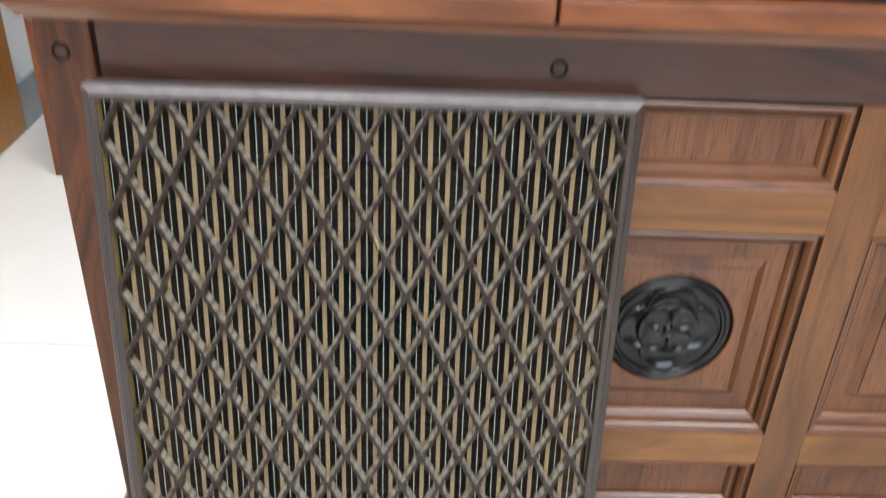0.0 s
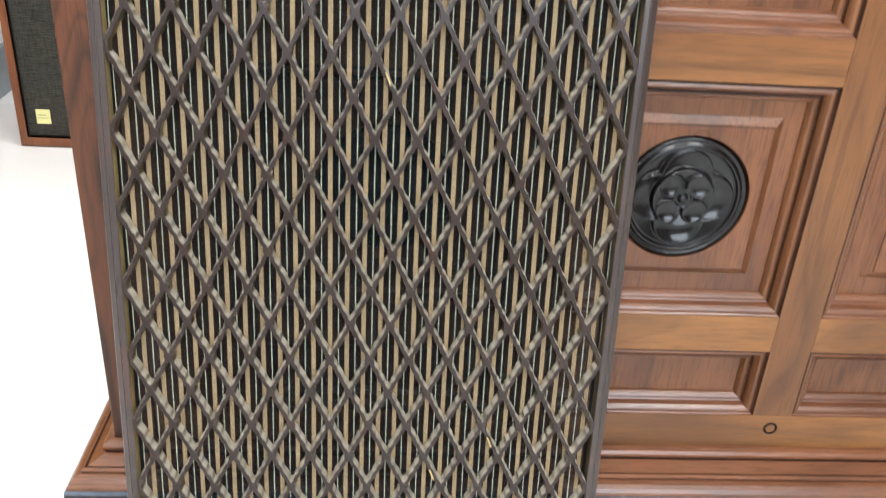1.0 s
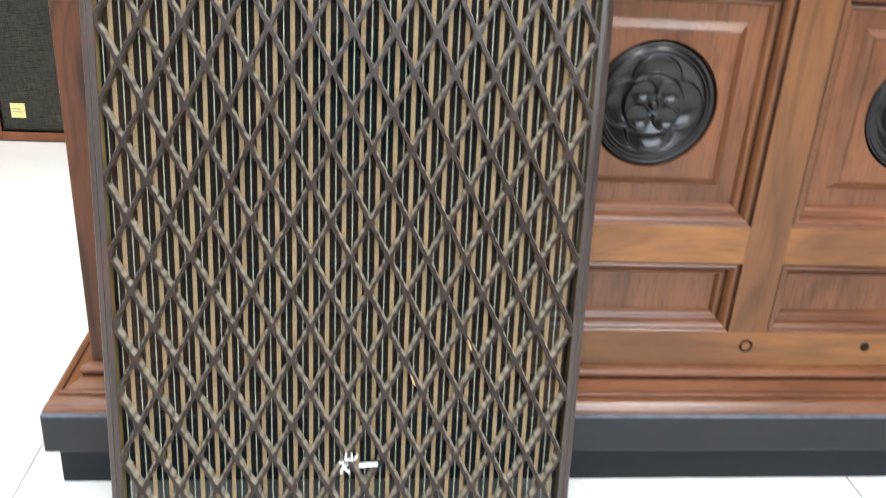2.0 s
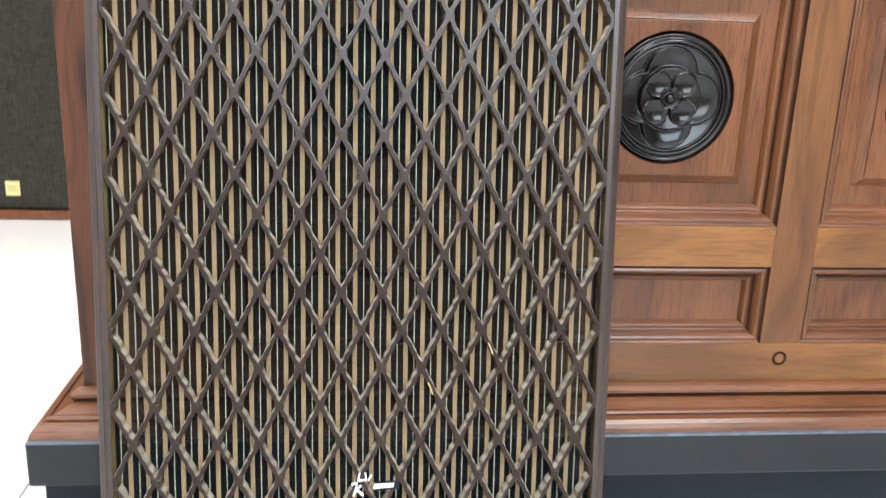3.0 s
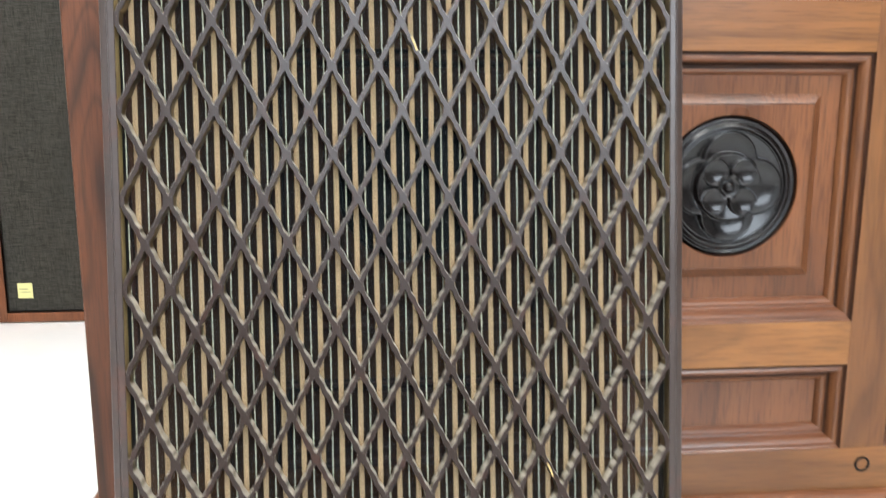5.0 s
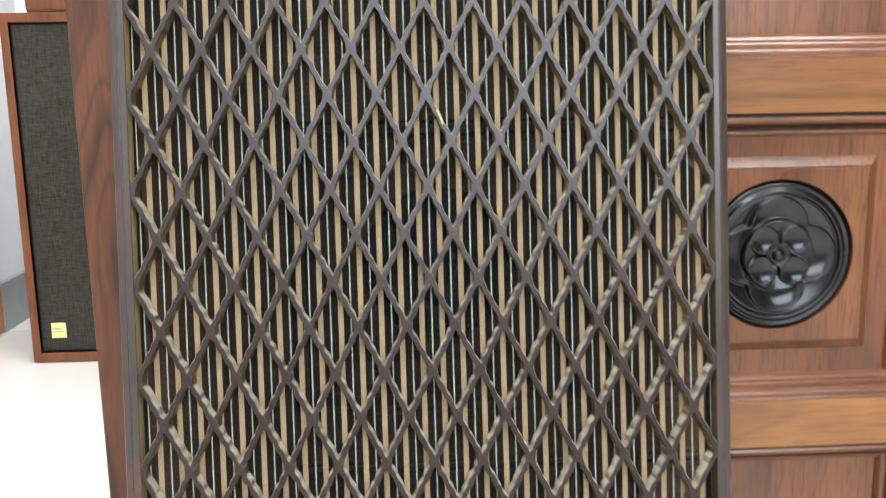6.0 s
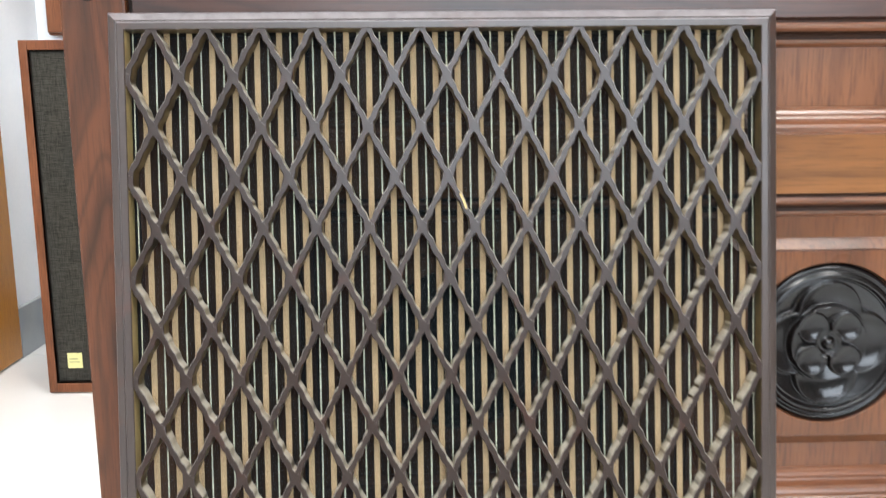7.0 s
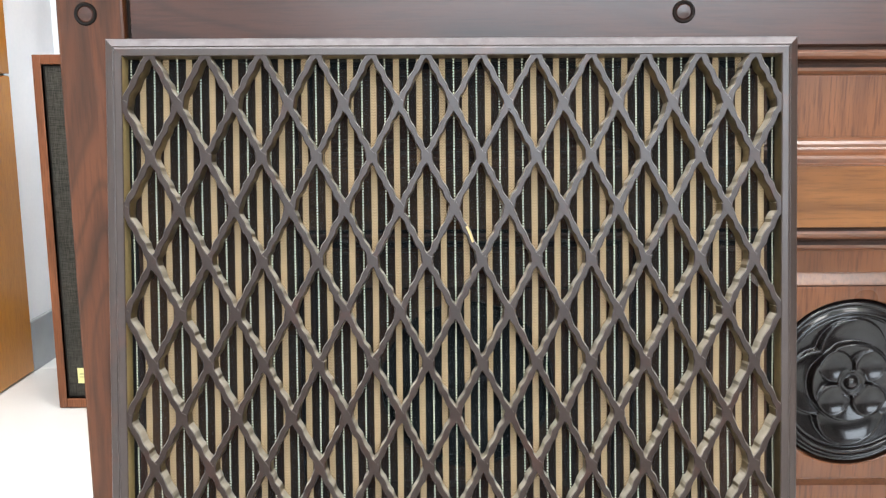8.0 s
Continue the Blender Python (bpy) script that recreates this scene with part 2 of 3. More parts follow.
def cloth_stripes(name):
    """Striped grille cloth: cream bands, dotted pale threads, thin dark ground that light partly passes."""
    m, nt, b = mat(name)
    tc = node(nt, "ShaderNodeTexCoord")
    sep = node(nt, "ShaderNodeSeparateXYZ")
    nt.links.new(tc.outputs["Object"], sep.inputs[0])
    x, z = sep.outputs["X"], sep.outputs["Z"]
    wob = noise_tex(nt, coords(nt, (3, 3, 7), False), 1.0, 2.0)
    x = math_node(nt, "ADD", x, math_node(nt, "MULTIPLY_ADD", z, 0.0047, -0.0047 * 0.49))
    xw = math_node(nt, "ADD", x, math_node(nt, "MULTIPLY_ADD", wob, 0.0016, -0.0008))
    ph = math_node(nt, "FRACT", math_node(nt, "MULTIPLY_ADD", xw, 1 / 0.01315, 0.07))
    d_cream = math_node(nt, "ABSOLUTE", math_node(nt, "SUBTRACT", ph, 0.5))
    cream = math_node(nt, "LESS_THAN", d_cream, 0.133)
    d_thread = math_node(nt, "MINIMUM", ph, math_node(nt, "SUBTRACT", 1.0, ph))
    thread = math_node(nt, "LESS_THAN", d_thread, 0.034)
    beads = math_node(nt, "GREATER_THAN", math_node(nt, "SINE", math_node(nt, "MULTIPLY", z, 2 * math.pi / 0.0016)), -0.4)
    thread = math_node(nt, "MULTIPLY", thread, beads)
    twill = math_node(nt, "SINE", math_node(nt, "MULTIPLY_ADD", z, 2 * math.pi / 0.0016, math_node(nt, "MULTIPLY", math_node(nt, "ABSOLUTE", math_node(nt, "SUBTRACT", d_cream, 0.066)), 60.0)))
    twill = math_node(nt, "MULTIPLY_ADD", twill, 0.5, 0.5)
    weft = math_node(nt, "MULTIPLY_ADD", math_node(nt, "SINE", math_node(nt, "MULTIPLY", z, 2 * math.pi / 0.0009)), 0.5, 0.5)
    stain = noise_tex(nt, coords(nt, (9, 9, 5), False), 1.0, 3.0)
    ground = mix_rgb(nt, weft, (0.002, 0.003, 0.0035), (0.007, 0.0092, 0.010))
    ground = mix_rgb(nt, ramp(nt, stain, (0.55, (0, 0, 0)), (0.75, (0.55, 0.55, 0.55))), ground, (0.02, 0.015, 0.012))
    cream_col = mix_rgb(nt, twill, (0.13, 0.086, 0.045), (0.43, 0.308, 0.178))
    col = mix_rgb(nt, cream, ground, cream_col)
    col = mix_rgb(nt, thread, col, (0.5, 0.49, 0.36))
    nt.links.new(col, b.inputs["Base Color"])
    b.inputs["Roughness"].default_value = 0.9
    b.inputs["Specular IOR Level"].default_value = 0.12
    h = math_node(nt, "ADD", math_node(nt, "MULTIPLY", cream, twill), thread)
    bump(nt, b, h, 0.4, 0.0006)
    thin = node(nt, "ShaderNodeBsdfTransparent")
    mix = node(nt, "ShaderNodeMixShader")
    solid = math_node(nt, "MAXIMUM", cream, thread)
    nt.links.new(math_node(nt, "MULTIPLY_ADD", solid, -0.2, 0.26), mix.inputs[0])
    nt.links.new(b.outputs[0], mix.inputs[1])
    nt.links.new(thin.outputs[0], mix.inputs[2])
    nt.links.new(mix.outputs[0], nt.nodes["Material Output"].inputs["Surface"])
    return m


CLOTH = cloth_stripes("striped_grille_cloth")


def weave(name):
    m, nt, b = mat(name)
    h = noise_tex(nt, coords(nt, (60, 60, 900)), 1.0, 2.0)
    v = noise_tex(nt, coords(nt, (900, 60, 60)), 1.0, 2.0)
    both = math_node(nt, "MULTIPLY", math_node(nt, "ADD", h, v), 0.5)
    big = noise_tex(nt, coords(nt, (6, 6, 3)), 1.0, 3.0)
    col = mix_rgb(nt, big, ramp(nt, both, (0.38, (0.016, 0.015, 0.012)), (0.62, (0.085, 0.08, 0.066))), (0.03, 0.029, 0.025))
    nt.links.new(col, b.inputs["Base Color"])
    b.inputs["Roughness"].default_value = 0.9
    b.inputs["Specular IOR Level"].default_value = 0.15
    bump(nt, b, both, 0.5, 0.001)
    return m


DARK_CLOTH = weave("charcoal_woven_cloth")


def glow(name, colour, strength):
    m, nt, b = mat(name)
    b.inputs["Emission Color"].default_value = (*colour, 1)
    b.inputs["Emission Strength"].default_value = strength
    return m


DIFFUSER = glow("lit_diffuser", (1.0, 0.965, 0.92), 4.0)
GLASS, _gt, _gb = mat("window_glass")
_gb.inputs["Transmission Weight"].default_value, _gb.inputs["Roughness"].default_value = 1.0, 0.02


# ---- mesh helpers ----
def part(name, bm, materials, parent, label="", m=None, smooth=False):
    me = bpy.data.meshes.new(name)
    bm.normal_update()
    bm.to_mesh(me)
    bm.free()
    for one in materials if isinstance(materials, (list, tuple)) else (materials,):
        me.materials.append(one)
    for p in me.polygons:
        p.use_smooth = smooth
    ob = new(name, me)
    if parent:
        ob.parent = parent
    if m is not None:
        ob.matrix_local = m
    if label:
        tagged(ob, label)
    return ob


def thing(name, label, category, m=None, group="", kind=""):
    ob = new(name)
    ob.empty_display_size = 0.05
    if m is not None:
        ob.matrix_world = m
    return tagged(ob, label, category, group, kind)


def box_into(bm, x0, x1, y0, y1, z0, z1, bevel=0.0):
    m = Matrix.Translation(((x0 + x1) / 2, (y0 + y1) / 2, (z0 + z1) / 2)) @ Matrix.Diagonal((x1 - x0, y1 - y0, z1 - z0, 1))
    made = bmesh.ops.create_cube(bm, size=1.0, matrix=m)["verts"]
    if bevel:
        bmesh.ops.bevel(bm, geom=list({e for v in made for e in v.link_edges}), offset=bevel, segments=2, affect="EDGES", profile=0.5)
    return bm


def box(x0, x1, y0, y1, z0, z1, bevel=0.0):
    return box_into(bmesh.new(), x0, x1, y0, y1, z0, z1, bevel)


def ring_sweep(x0, x1, z0, z1, profile, closed=False, dark=(), upright=None):
    """A moulding round a rectangle: profile of (inset from the edge, y)."""
    bm = bmesh.new()
    rows = []
    for d, y in profile:
        rows.append([bm.verts.new(p) for p in ((x0 + d, y, z0 + d), (x1 - d, y, z0 + d), (x1 - d, y, z1 - d), (x0 + d, y, z1 - d))])
    for q, (a, b) in enumerate(zip(rows, rows[1:])):
        for i in range(4):
            j = (i + 1) % 4
            # side 0, the bottom, gets no dark grooves: it faces up to the light
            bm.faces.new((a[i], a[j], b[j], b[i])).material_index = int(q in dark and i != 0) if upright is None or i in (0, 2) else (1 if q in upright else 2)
    if closed:
        bm.faces.new(rows[-1])
    bmesh.ops.recalc_face_normals(bm, faces=bm.faces)
    return bm


def prism(points, y0, y1, bevel=0.0):
    """A flat outline of (x, z) points, given depth from y0 to y1."""
    bm = bmesh.new()
    a = [bm.verts.new((x, y0, z)) for x, z in points]
    b = [bm.verts.new((x, y1, z)) for x, z in points]
    bm.faces.new(a), bm.faces.new(b[::-1])
    for i in range(len(a)):
        j = (i + 1) % len(a)
        bm.faces.new((a[i], b[i], b[j], a[j]))
    bmesh.ops.recalc_face_normals(bm, faces=bm.faces)
    return bm


def lathe(profile, steps=32):
    """Rings of (radius, y) round the y axis."""
    bm = bmesh.new()
    rows = [[bm.verts.new((r * math.cos(2 * math.pi * i / steps), y, r * math.sin(2 * math.pi * i / steps))) for i in range(steps)] for r, y in profile]
    for a, b in zip(rows, rows[1:]):
        for i in range(steps):
            j = (i + 1) % steps
            bm.faces.new((a[i], a[j], b[j], b[i]))
    bm.faces.new(rows[-1])
    bmesh.ops.recalc_face_normals(bm, faces=bm.faces)
    return bm


# ---- room ----
X0, X1, Y0, Y1, H = -0.905, 3.0, -3.0, 1.45, 2.65
floor = part("floor", box(X0 - 0.15, X1 + 0.15, Y0 - 0.15, Y1 + 0.15, -0.2, -0.0025), GROUT, None)
tagged(floor, "glazed white floor tiles with thin grey joints", "floor", kind="structure")
part_wall = part("wall_north", box(X0 - 0.15, X1 + 0.15, Y1, Y1 + 0.15, -0.0025, H), WHITE_WALL, None)
tagged(part_wall, "plain white painted wall", "wall", kind="structure")
part_wall = part("wall_east", box(X1, X1 + 0.15, Y0, Y1, -0.0025, H), REAR_WALL, None)
tagged(part_wall, "unseen grey wall, darkened to cut bounced light", "wall", kind="structure")
DOOR_Y0, DOOR_Y1, DOOR_H = 0.4, 1.213, 2.05
_bm = box(X0 - 0.15, X0, Y0, DOOR_Y0, -0.0025, H)
box_into(_bm, X0 - 0.15, X0, DOOR_Y1, Y1, -0.0025, H)
box_into(_bm, X0 - 0.15, X0, DOOR_Y0, DOOR_Y1, DOOR_H, H)
part_wall = part("wall_west", _bm, WHITE_WALL, None)
tagged(part_wall, "white painted wall with a door opening", "wall", kind="structure")
WX0, WX1, WZ0, WZ1 = -0.6, 1.8, 0.8, 2.3
_bm = box(X0 - 0.15, WX0, Y0 - 0.15, Y0, -0.0025, H)
box_into(_bm, WX1, X1 + 0.15, Y0 - 0.15, Y0, -0.0025, H)
box_into(_bm, WX0, WX1, Y0 - 0.15, Y0, -0.0025, WZ0)
box_into(_bm, WX0, WX1, Y0 - 0.15, Y0, WZ1, H)
part_wall = part("wall_south", _bm, REAR_WALL, None)
tagged(part_wall, "unseen grey wall with a wide window, darkened to cut bounced light", "wall", kind="structure")
ceiling = part("ceiling", box(X0 - 0.15, X1 + 0.15, Y0 - 0.15, Y1 + 0.15, H, H + 0.15), CEILING_WHITE, None)
tagged(ceiling, "plain white ceiling", "ceiling", kind="structure")
window = thing("window_1", "wide white framed window in the wall", "window", kind="structure")
part("window_frame", ring_sweep(WX0, WX1, WZ0, WZ1, ((0, Y0 - 0.02), (0.05, Y0 - 0.02), (0.05, Y0 - 0.08), (0, Y0 - 0.08))), STEEL, window)
_pane = part("pane", box(WX0 + 0.05, WX1 - 0.05, Y0 - 0.054, Y0 - 0.05, WZ0 + 0.05, WZ1 - 0.05), GLASS, window)
_pane.visible_shadow = False
board = part("baseboard", box(X0 + 0.0005, X0 + 0.011, DOOR_Y1 + 0.003, Y1, 0, 0.106, 0.002), SKIRTING, None)
tagged(board, "grey tiled skirting along the white wall", "baseboard", kind="structure")
board = part("baseboard", box(X0 + 0.011, X1, Y1 - 0.011, Y1 - 0.0005, 0, 0.106, 0.002), SKIRTING, None)
tagged(board, "grey tiled skirting along the white wall", "baseboard", kind="structure")
door = thing("door_1", "orange varnished wooden door with a level seam", "door", kind="structure")
part("lower_panel", box(X0 - 0.03, X0 + 0.012, DOOR_Y0 + 0.002, DOOR_Y1 - 0.001, 0.004, 0.6005, 0.002), OAK, door)
part("upper_panel", box(X0 - 0.03, X0 + 0.012, DOOR_Y0 + 0.002, DOOR_Y1 - 0.001, 0.605, DOOR_H - 0.003, 0.002), OAK, door)
part("backing", box(X0 - 0.06, X0 - 0.031, DOOR_Y0 + 0.002, DOOR_Y1 - 0.001, 0.004, DOOR_H - 0.003), OAK, door)
# unseen fixtures; the third belongs to the added floor light
for _x, _y in ((-0.35, -1.15), (1.15, -1.15), (-0.35, 0.65)):
    lamp = thing("ceiling_light", "unseen square white ceiling panel light, switched on", "ceiling light", pose(_x, _y, H), "ceiling lights")
    part("frame", ring_sweep(-0.32, 0.32, -0.32, 0.32, ((0, 0), (0, 0.015), (0.02, 0.015), (0.02, 0.0))), STEEL, lamp, m=pose(0, 0, 0, -90))
    part("diffuser", box(-0.3, 0.3, -0.3, 0.3, -0.006, -0.001), DIFFUSER, lamp)

# ---- panelled console cabinet ----
CX0, CX1, PITCH, CDEPTH, BASE = -0.2790, 0.9390, 0.246, 0.42, 0.037
Z_RAIL0, Z_RAIL1, Z_TOP0, Z_TOP1 = 0.145, 0.1873, 0.6125, 0.657
cabinet = thing("console_cabinet", "polished cherry-brown wooden console with carved panelled front", "cabinet", pose(0, 0, -BASE))
part("corner_post", box(CX0, -0.2395, 0, 0.04, Z_RAIL0, Z_TOP1, 0.0018), WOOD_POST, cabinet)
part("corner_post", box(CX1 - 0.043, CX1, 0, 0.04, Z_RAIL0, Z_TOP1, 0.0018), WOOD_POST, cabinet)
part("top_rail", box(-0.2362, CX1 - 0.0463, 0.0015, 0.03, Z_TOP0, Z_TOP1, 0.0007), WOOD_TOP, cabinet)
part("bottom_rail", box(-0.2395, CX1 - 0.043, 0, 0.03, Z_RAIL0, Z_RAIL1, 0.0005), WOOD_X, cabinet)
part("carcass", box(CX0 + 0.003, CX1 - 0.003, 0.041, CDEPTH, 0.145, Z_TOP1), WOOD_Z, cabinet)
part("groove_strip", box(-0.2395, -0.2362, 0.006, 0.03, Z_TOP0, Z_TOP1), GROOVE, cabinet)
ROWS_Z = ((0.1873, 0.2590), (0.2955, 0.504), (0.5415, 0.6125))
LIP = ((0, 0), (0.0003, 0.0016), (0.0012, 0.0026), (0.0026, 0.0025), (0.0042, 0.0019), (0.006, 0.0028), (0.0078, 0.0052), (0.009, 0.0082), (0.0094, 0.0102),
       (0.0108, 0.0110), (0.0125, 0.0106), (0.0145, 0.0118), (0.0162, 0.0142), (0.0168, 0.0158), (0.0168, 0.019))
FIELD = ((0, 0.0175), (0, 0.0160), (0.0006, 0.0156), (0.0030, 0.0138), (0.0060, 0.0116), (0.0072, 0.0108), (0.0076, 0.0110), (0.0079, 0.0103), (0.0085, 0.0100))


def recessed_field(x0, x1, z0, z1, cx, cz, r=0.0555, steps=64):
    """A raised field whose flat is cut by a round recess for the rosette."""
    bm = ring_sweep(x0, x1, z0, z1, FIELD, False, (5, 6))
    d, y = FIELD[-1]
    hx0, hx1, hz0, hz1 = x0 + d, x1 - d, z0 + d, z1 - d
    rims = []
    for i in range(steps):
        a = 2 * math.pi * (i + 0.5) / steps
        c, s = math.cos(a), math.sin(a)
        k = min((hx1 - cx) / c if c > 0 else (hx0 - cx) / c, (hz1 - cz) / s if s > 0 else (hz0 - cz) / s)
        rims.append([bm.verts.new(p) for p in ((cx + k * c, y, cz + k * s), (cx + r * c, y, cz + r * s), (cx + (r - 0.0006) * c, y + 0.0008, cz + (r - 0.0006) * s), (cx + (r - 0.0006) * c, 0.0175, cz + (r - 0.0006) * s))])
    for i in range(steps):
        a, b = rims[i], rims[(i + 1) % steps]
        for q in range(3):
            # the recess wall takes the dark groove colour, shade painted in
            bm.faces.new((a[q], b[q], b[q + 1], a[q + 1])).material_index = int(q == 2)
        pa, pb = a[0].co, b[0].co
        if abs(pa.x - pb.x) > 1e-5 and abs(pa.z - pb.z) > 1e-5:
            corner = bm.verts.new((hx0 if pa.x + pb.x < 2 * cx else hx1, y, hz0 if pa.z + pb.z < 2 * cz else hz1))
            bm.faces.new((a[0], corner, b[0]))
    bmesh.ops.recalc_face_normals(bm, faces=bm.faces)
    for f in bm.faces:
        if abs(f.normal.y) > 0.5 and f.normal.y > 0:
            f.normal_flip()
    return bm


stiles = [(-0.2395, -0.143)] + [(0.065 + PITCH * k, 0.103 + PITCH * k) for k in range(3)]
stiles.append((0.803, CX1 - 0.043))
for a, b in stiles:
    part("stile", box(a, b, 0, 0.03, Z_RAIL1, Z_TOP0, 0.0005), WOOD_Z, cabinet)
for (_, a), (b, _) in zip(stiles, stiles[1:]):
    part("cross_rail", box(a, b, 0, 0.03, 0.2590, 0.2955, 0.0005), WOOD_X, cabinet)
    part("cross_rail", box(a, b, 0, 0.03, 0.504, 0.5415, 0.0005), WOOD_X, cabinet)
    for i, (z0, z1) in enumerate(ROWS_Z):
        # groove shade is painted on the top and upright sides only
        part("moulding", ring_sweep(a, b, z0, z1, LIP, dark=(0, 1, 2, 6, 7, 8, 9), upright=(0, 1, 2, 7, 8, 13)), (WOOD_MOULD, GLAZE_SHADE, WOOD_MOULD_Z), cabinet)
        panel = part("panel", box(a + 0.012, b - 0.012, 0.0165, 0.03, z0 + 0.012, z1 - 0.012), WOOD_PANEL, cabinet)
        if i == 1:
            part("raised_field", recessed_field(a + 0.0325, b - 0.0325, z0 + 0.0345, z1 - 0.031, (a + b) / 2, 0.402), (WOOD_PANEL, GLAZE_SHADE), panel)


def rosette():
    """Carved disc: turned rim, four outer bowls with facets between them, an inner flower of four petals, and a boss."""
    R, steps = 0.0535, 160
    radii = [R * (i / 84) for i in range(1, 85)]

    def nearest(x, z, turn, c, rho):
        return min(math.hypot(x - c * math.cos(turn + math.pi / 2 * k), z - c * math.sin(turn + math.pi / 2 * k)) / rho for k in range(4))

    def smooth(v):
        v = min(1.0, max(0.0, v))
        return v * v * (3 - 2 * v)

    def height(r, a):
        x, z = r * math.cos(a), r * math.sin(a)
        if r > 0.0505:
            return 0.0068 * math.sqrt(max(0.0, 1 - ((r - 0.0505) / 0.0031) ** 2))
        if r > 0.0475:
            return 0.0068 - 0.0012 * math.sin(math.pi * (0.0505 - r) / 0.003)
        if r > 0.0430:
            return 0.0068 + 0.0012 * math.sin(math.pi * (0.0475 - r) / 0.0045) - 0.0030 * smooth((0.0450 - r) / 0.0020)
        d = nearest(x, z, 0.0, 0.0205, 0.0208)
        if d < 1:
            h = 0.0022 + 0.0052 * d ** 3
        else:
            h = max(0.0074 - (d - 1) * 0.15, 0.0012 + 0.0040 * (r - 0.029) / 0.014)
        if r < 0.0262:
            h = 0.0022 + 0.0058 * smooth(1 - abs(r - 0.0246) / 0.0022) if r > 0.0246 else 0.0080
        if r < 0.0246:
            p = nearest(x, z, math.pi / 4, 0.0158, 0.0101)
            if p < 1:
                h = 0.0060 + 0.0030 * p ** 2.5
            else:
                h = max(0.0090 - (p - 1) * 0.11, 0.0026 + 0.0052 * (r - 0.009) / 0.0156)
        if r < 0.0094:
            h = max(h * smooth((r - 0.0060) / 0.0034), 0.0058)
        if r < 0.0084:
            h = 0.0070
        if r < 0.0066:
            h = 0.0052
        if r < 0.0042:
            h = 0.0052 + 0.0040 * math.sqrt(max(0.0, 1 - (r / 0.0042) ** 2))
        return h

    bm = bmesh.new()
    rows = [[bm.verts.new((1.015 * r * math.cos(2 * math.pi * i / steps), -height(r, 2 * math.pi * i / steps), 1.015 * r * math.sin(2 * math.pi * i / steps))) for i in range(steps)] for r in radii]
    hub = bm.verts.new((0, -height(0, 0), 0))
    for a, b in zip(rows, rows[1:]):
        for i in range(steps):
            j = (i + 1) % steps
            bm.faces.new((a[i], a[j], b[j], b[i]))
    for i in range(steps):
        bm.faces.new((hub, rows[0][(i + 1) % steps], rows[0][i]))
    bmesh.ops.recalc_face_normals(bm, faces=bm.faces)
    return bm


_first = None
for k in range(4):
    m = pose(-0.039 + PITCH * k, 0.0172, 0.402)
    if _first is None:
        _first = part("rosette", rosette(), CARVED, cabinet, "round black carved flower rosette", m, True)
    else:
        ob = new("rosette", _first.data)
        ob.parent, ob.matrix_local = cabinet, m
        tagged(ob, "round black carved flower rosette")


def peg(x, z, y=0.0, r=0.0066):
    p = part("peg", lathe(((r, 0.004), (r, -0.0006), (r - 0.0006, -0.0011), (r - 0.0018, -0.0008), (r - 0.0019, 0.0004))), GROOVE, cabinet, "dark ringed wooden peg", pose(x, y, z))
    # upper plugs take the wood darkened for the lid's shadow
    part("plug", lathe(((r - 0.0019, 0.003), (r - 0.0019, -0.0001), (r - 0.0026, -0.0006), (0.0005, -0.0009)), 24), WOOD_TOP if z > 0.5 else WOOD_X, p)


for x, z, y in ((-0.2615, 0.632, 0.0), (0.0875, 0.632, 0.0015), (0.33, 0.632, 0.0015), (0.575, 0.632, 0.0015), (0.3315, 0.1727, 0.0), (0.0855, 0.1735, 0.0), (0.575, 0.1735, 0.0)):
    peg(x, z, y)
part("screw_cap", lathe(((0.0045, 0.004), (0.0045, -0.0008), (0.0034, -0.0016), (0.001, -0.0018)), 24), GROOVE, cabinet, "dark brown round screw cap", pose(0.452, 0, 0.173))


SIDE = 0.956


def wrap_moulding(profile, dark=()):
    """A profile of (out, z) swept along the left side, the front and the right side, mitred."""
    bm = bmesh.new()
    rows = []
    for out, z in profile:
        rows.append([bm.verts.new(p) for p in ((CX0 - out * SIDE, CDEPTH, z), (CX0 - out * SIDE, -out, z), (CX1 + out * SIDE, -out, z), (CX1 + out * SIDE, CDEPTH, z))])
    for q, (a, b) in enumerate(zip(rows, rows[1:])):
        for i in range(3):
            bm.faces.new((a[i], a[i + 1], b[i + 1], b[i])).material_index = int(q in dark)
    bmesh.ops.recalc_face_normals(bm, faces=bm.faces)
    return bm


# the grooves between the beads carry painted shade
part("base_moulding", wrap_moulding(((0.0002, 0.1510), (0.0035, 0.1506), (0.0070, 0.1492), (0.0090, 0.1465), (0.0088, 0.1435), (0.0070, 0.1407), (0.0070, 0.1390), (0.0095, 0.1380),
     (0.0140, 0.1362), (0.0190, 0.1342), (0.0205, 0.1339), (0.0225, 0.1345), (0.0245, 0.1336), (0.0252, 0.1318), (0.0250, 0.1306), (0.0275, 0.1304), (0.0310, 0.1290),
     (0.0340, 0.1264), (0.0360, 0.1231), (0.0365, 0.1196)), (4, 5, 10, 13)), (WOOD_MOULD, GLAZE_SHADE), cabinet)
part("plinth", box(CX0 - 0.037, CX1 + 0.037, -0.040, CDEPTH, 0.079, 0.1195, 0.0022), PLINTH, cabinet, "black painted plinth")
part("recessed_base", box(CX0 - 0.029, CX1 + 0.029, -0.0275, CDEPTH - 0.02, BASE, 0.0788, 0.0015), BLACK, cabinet, "black painted recessed base")
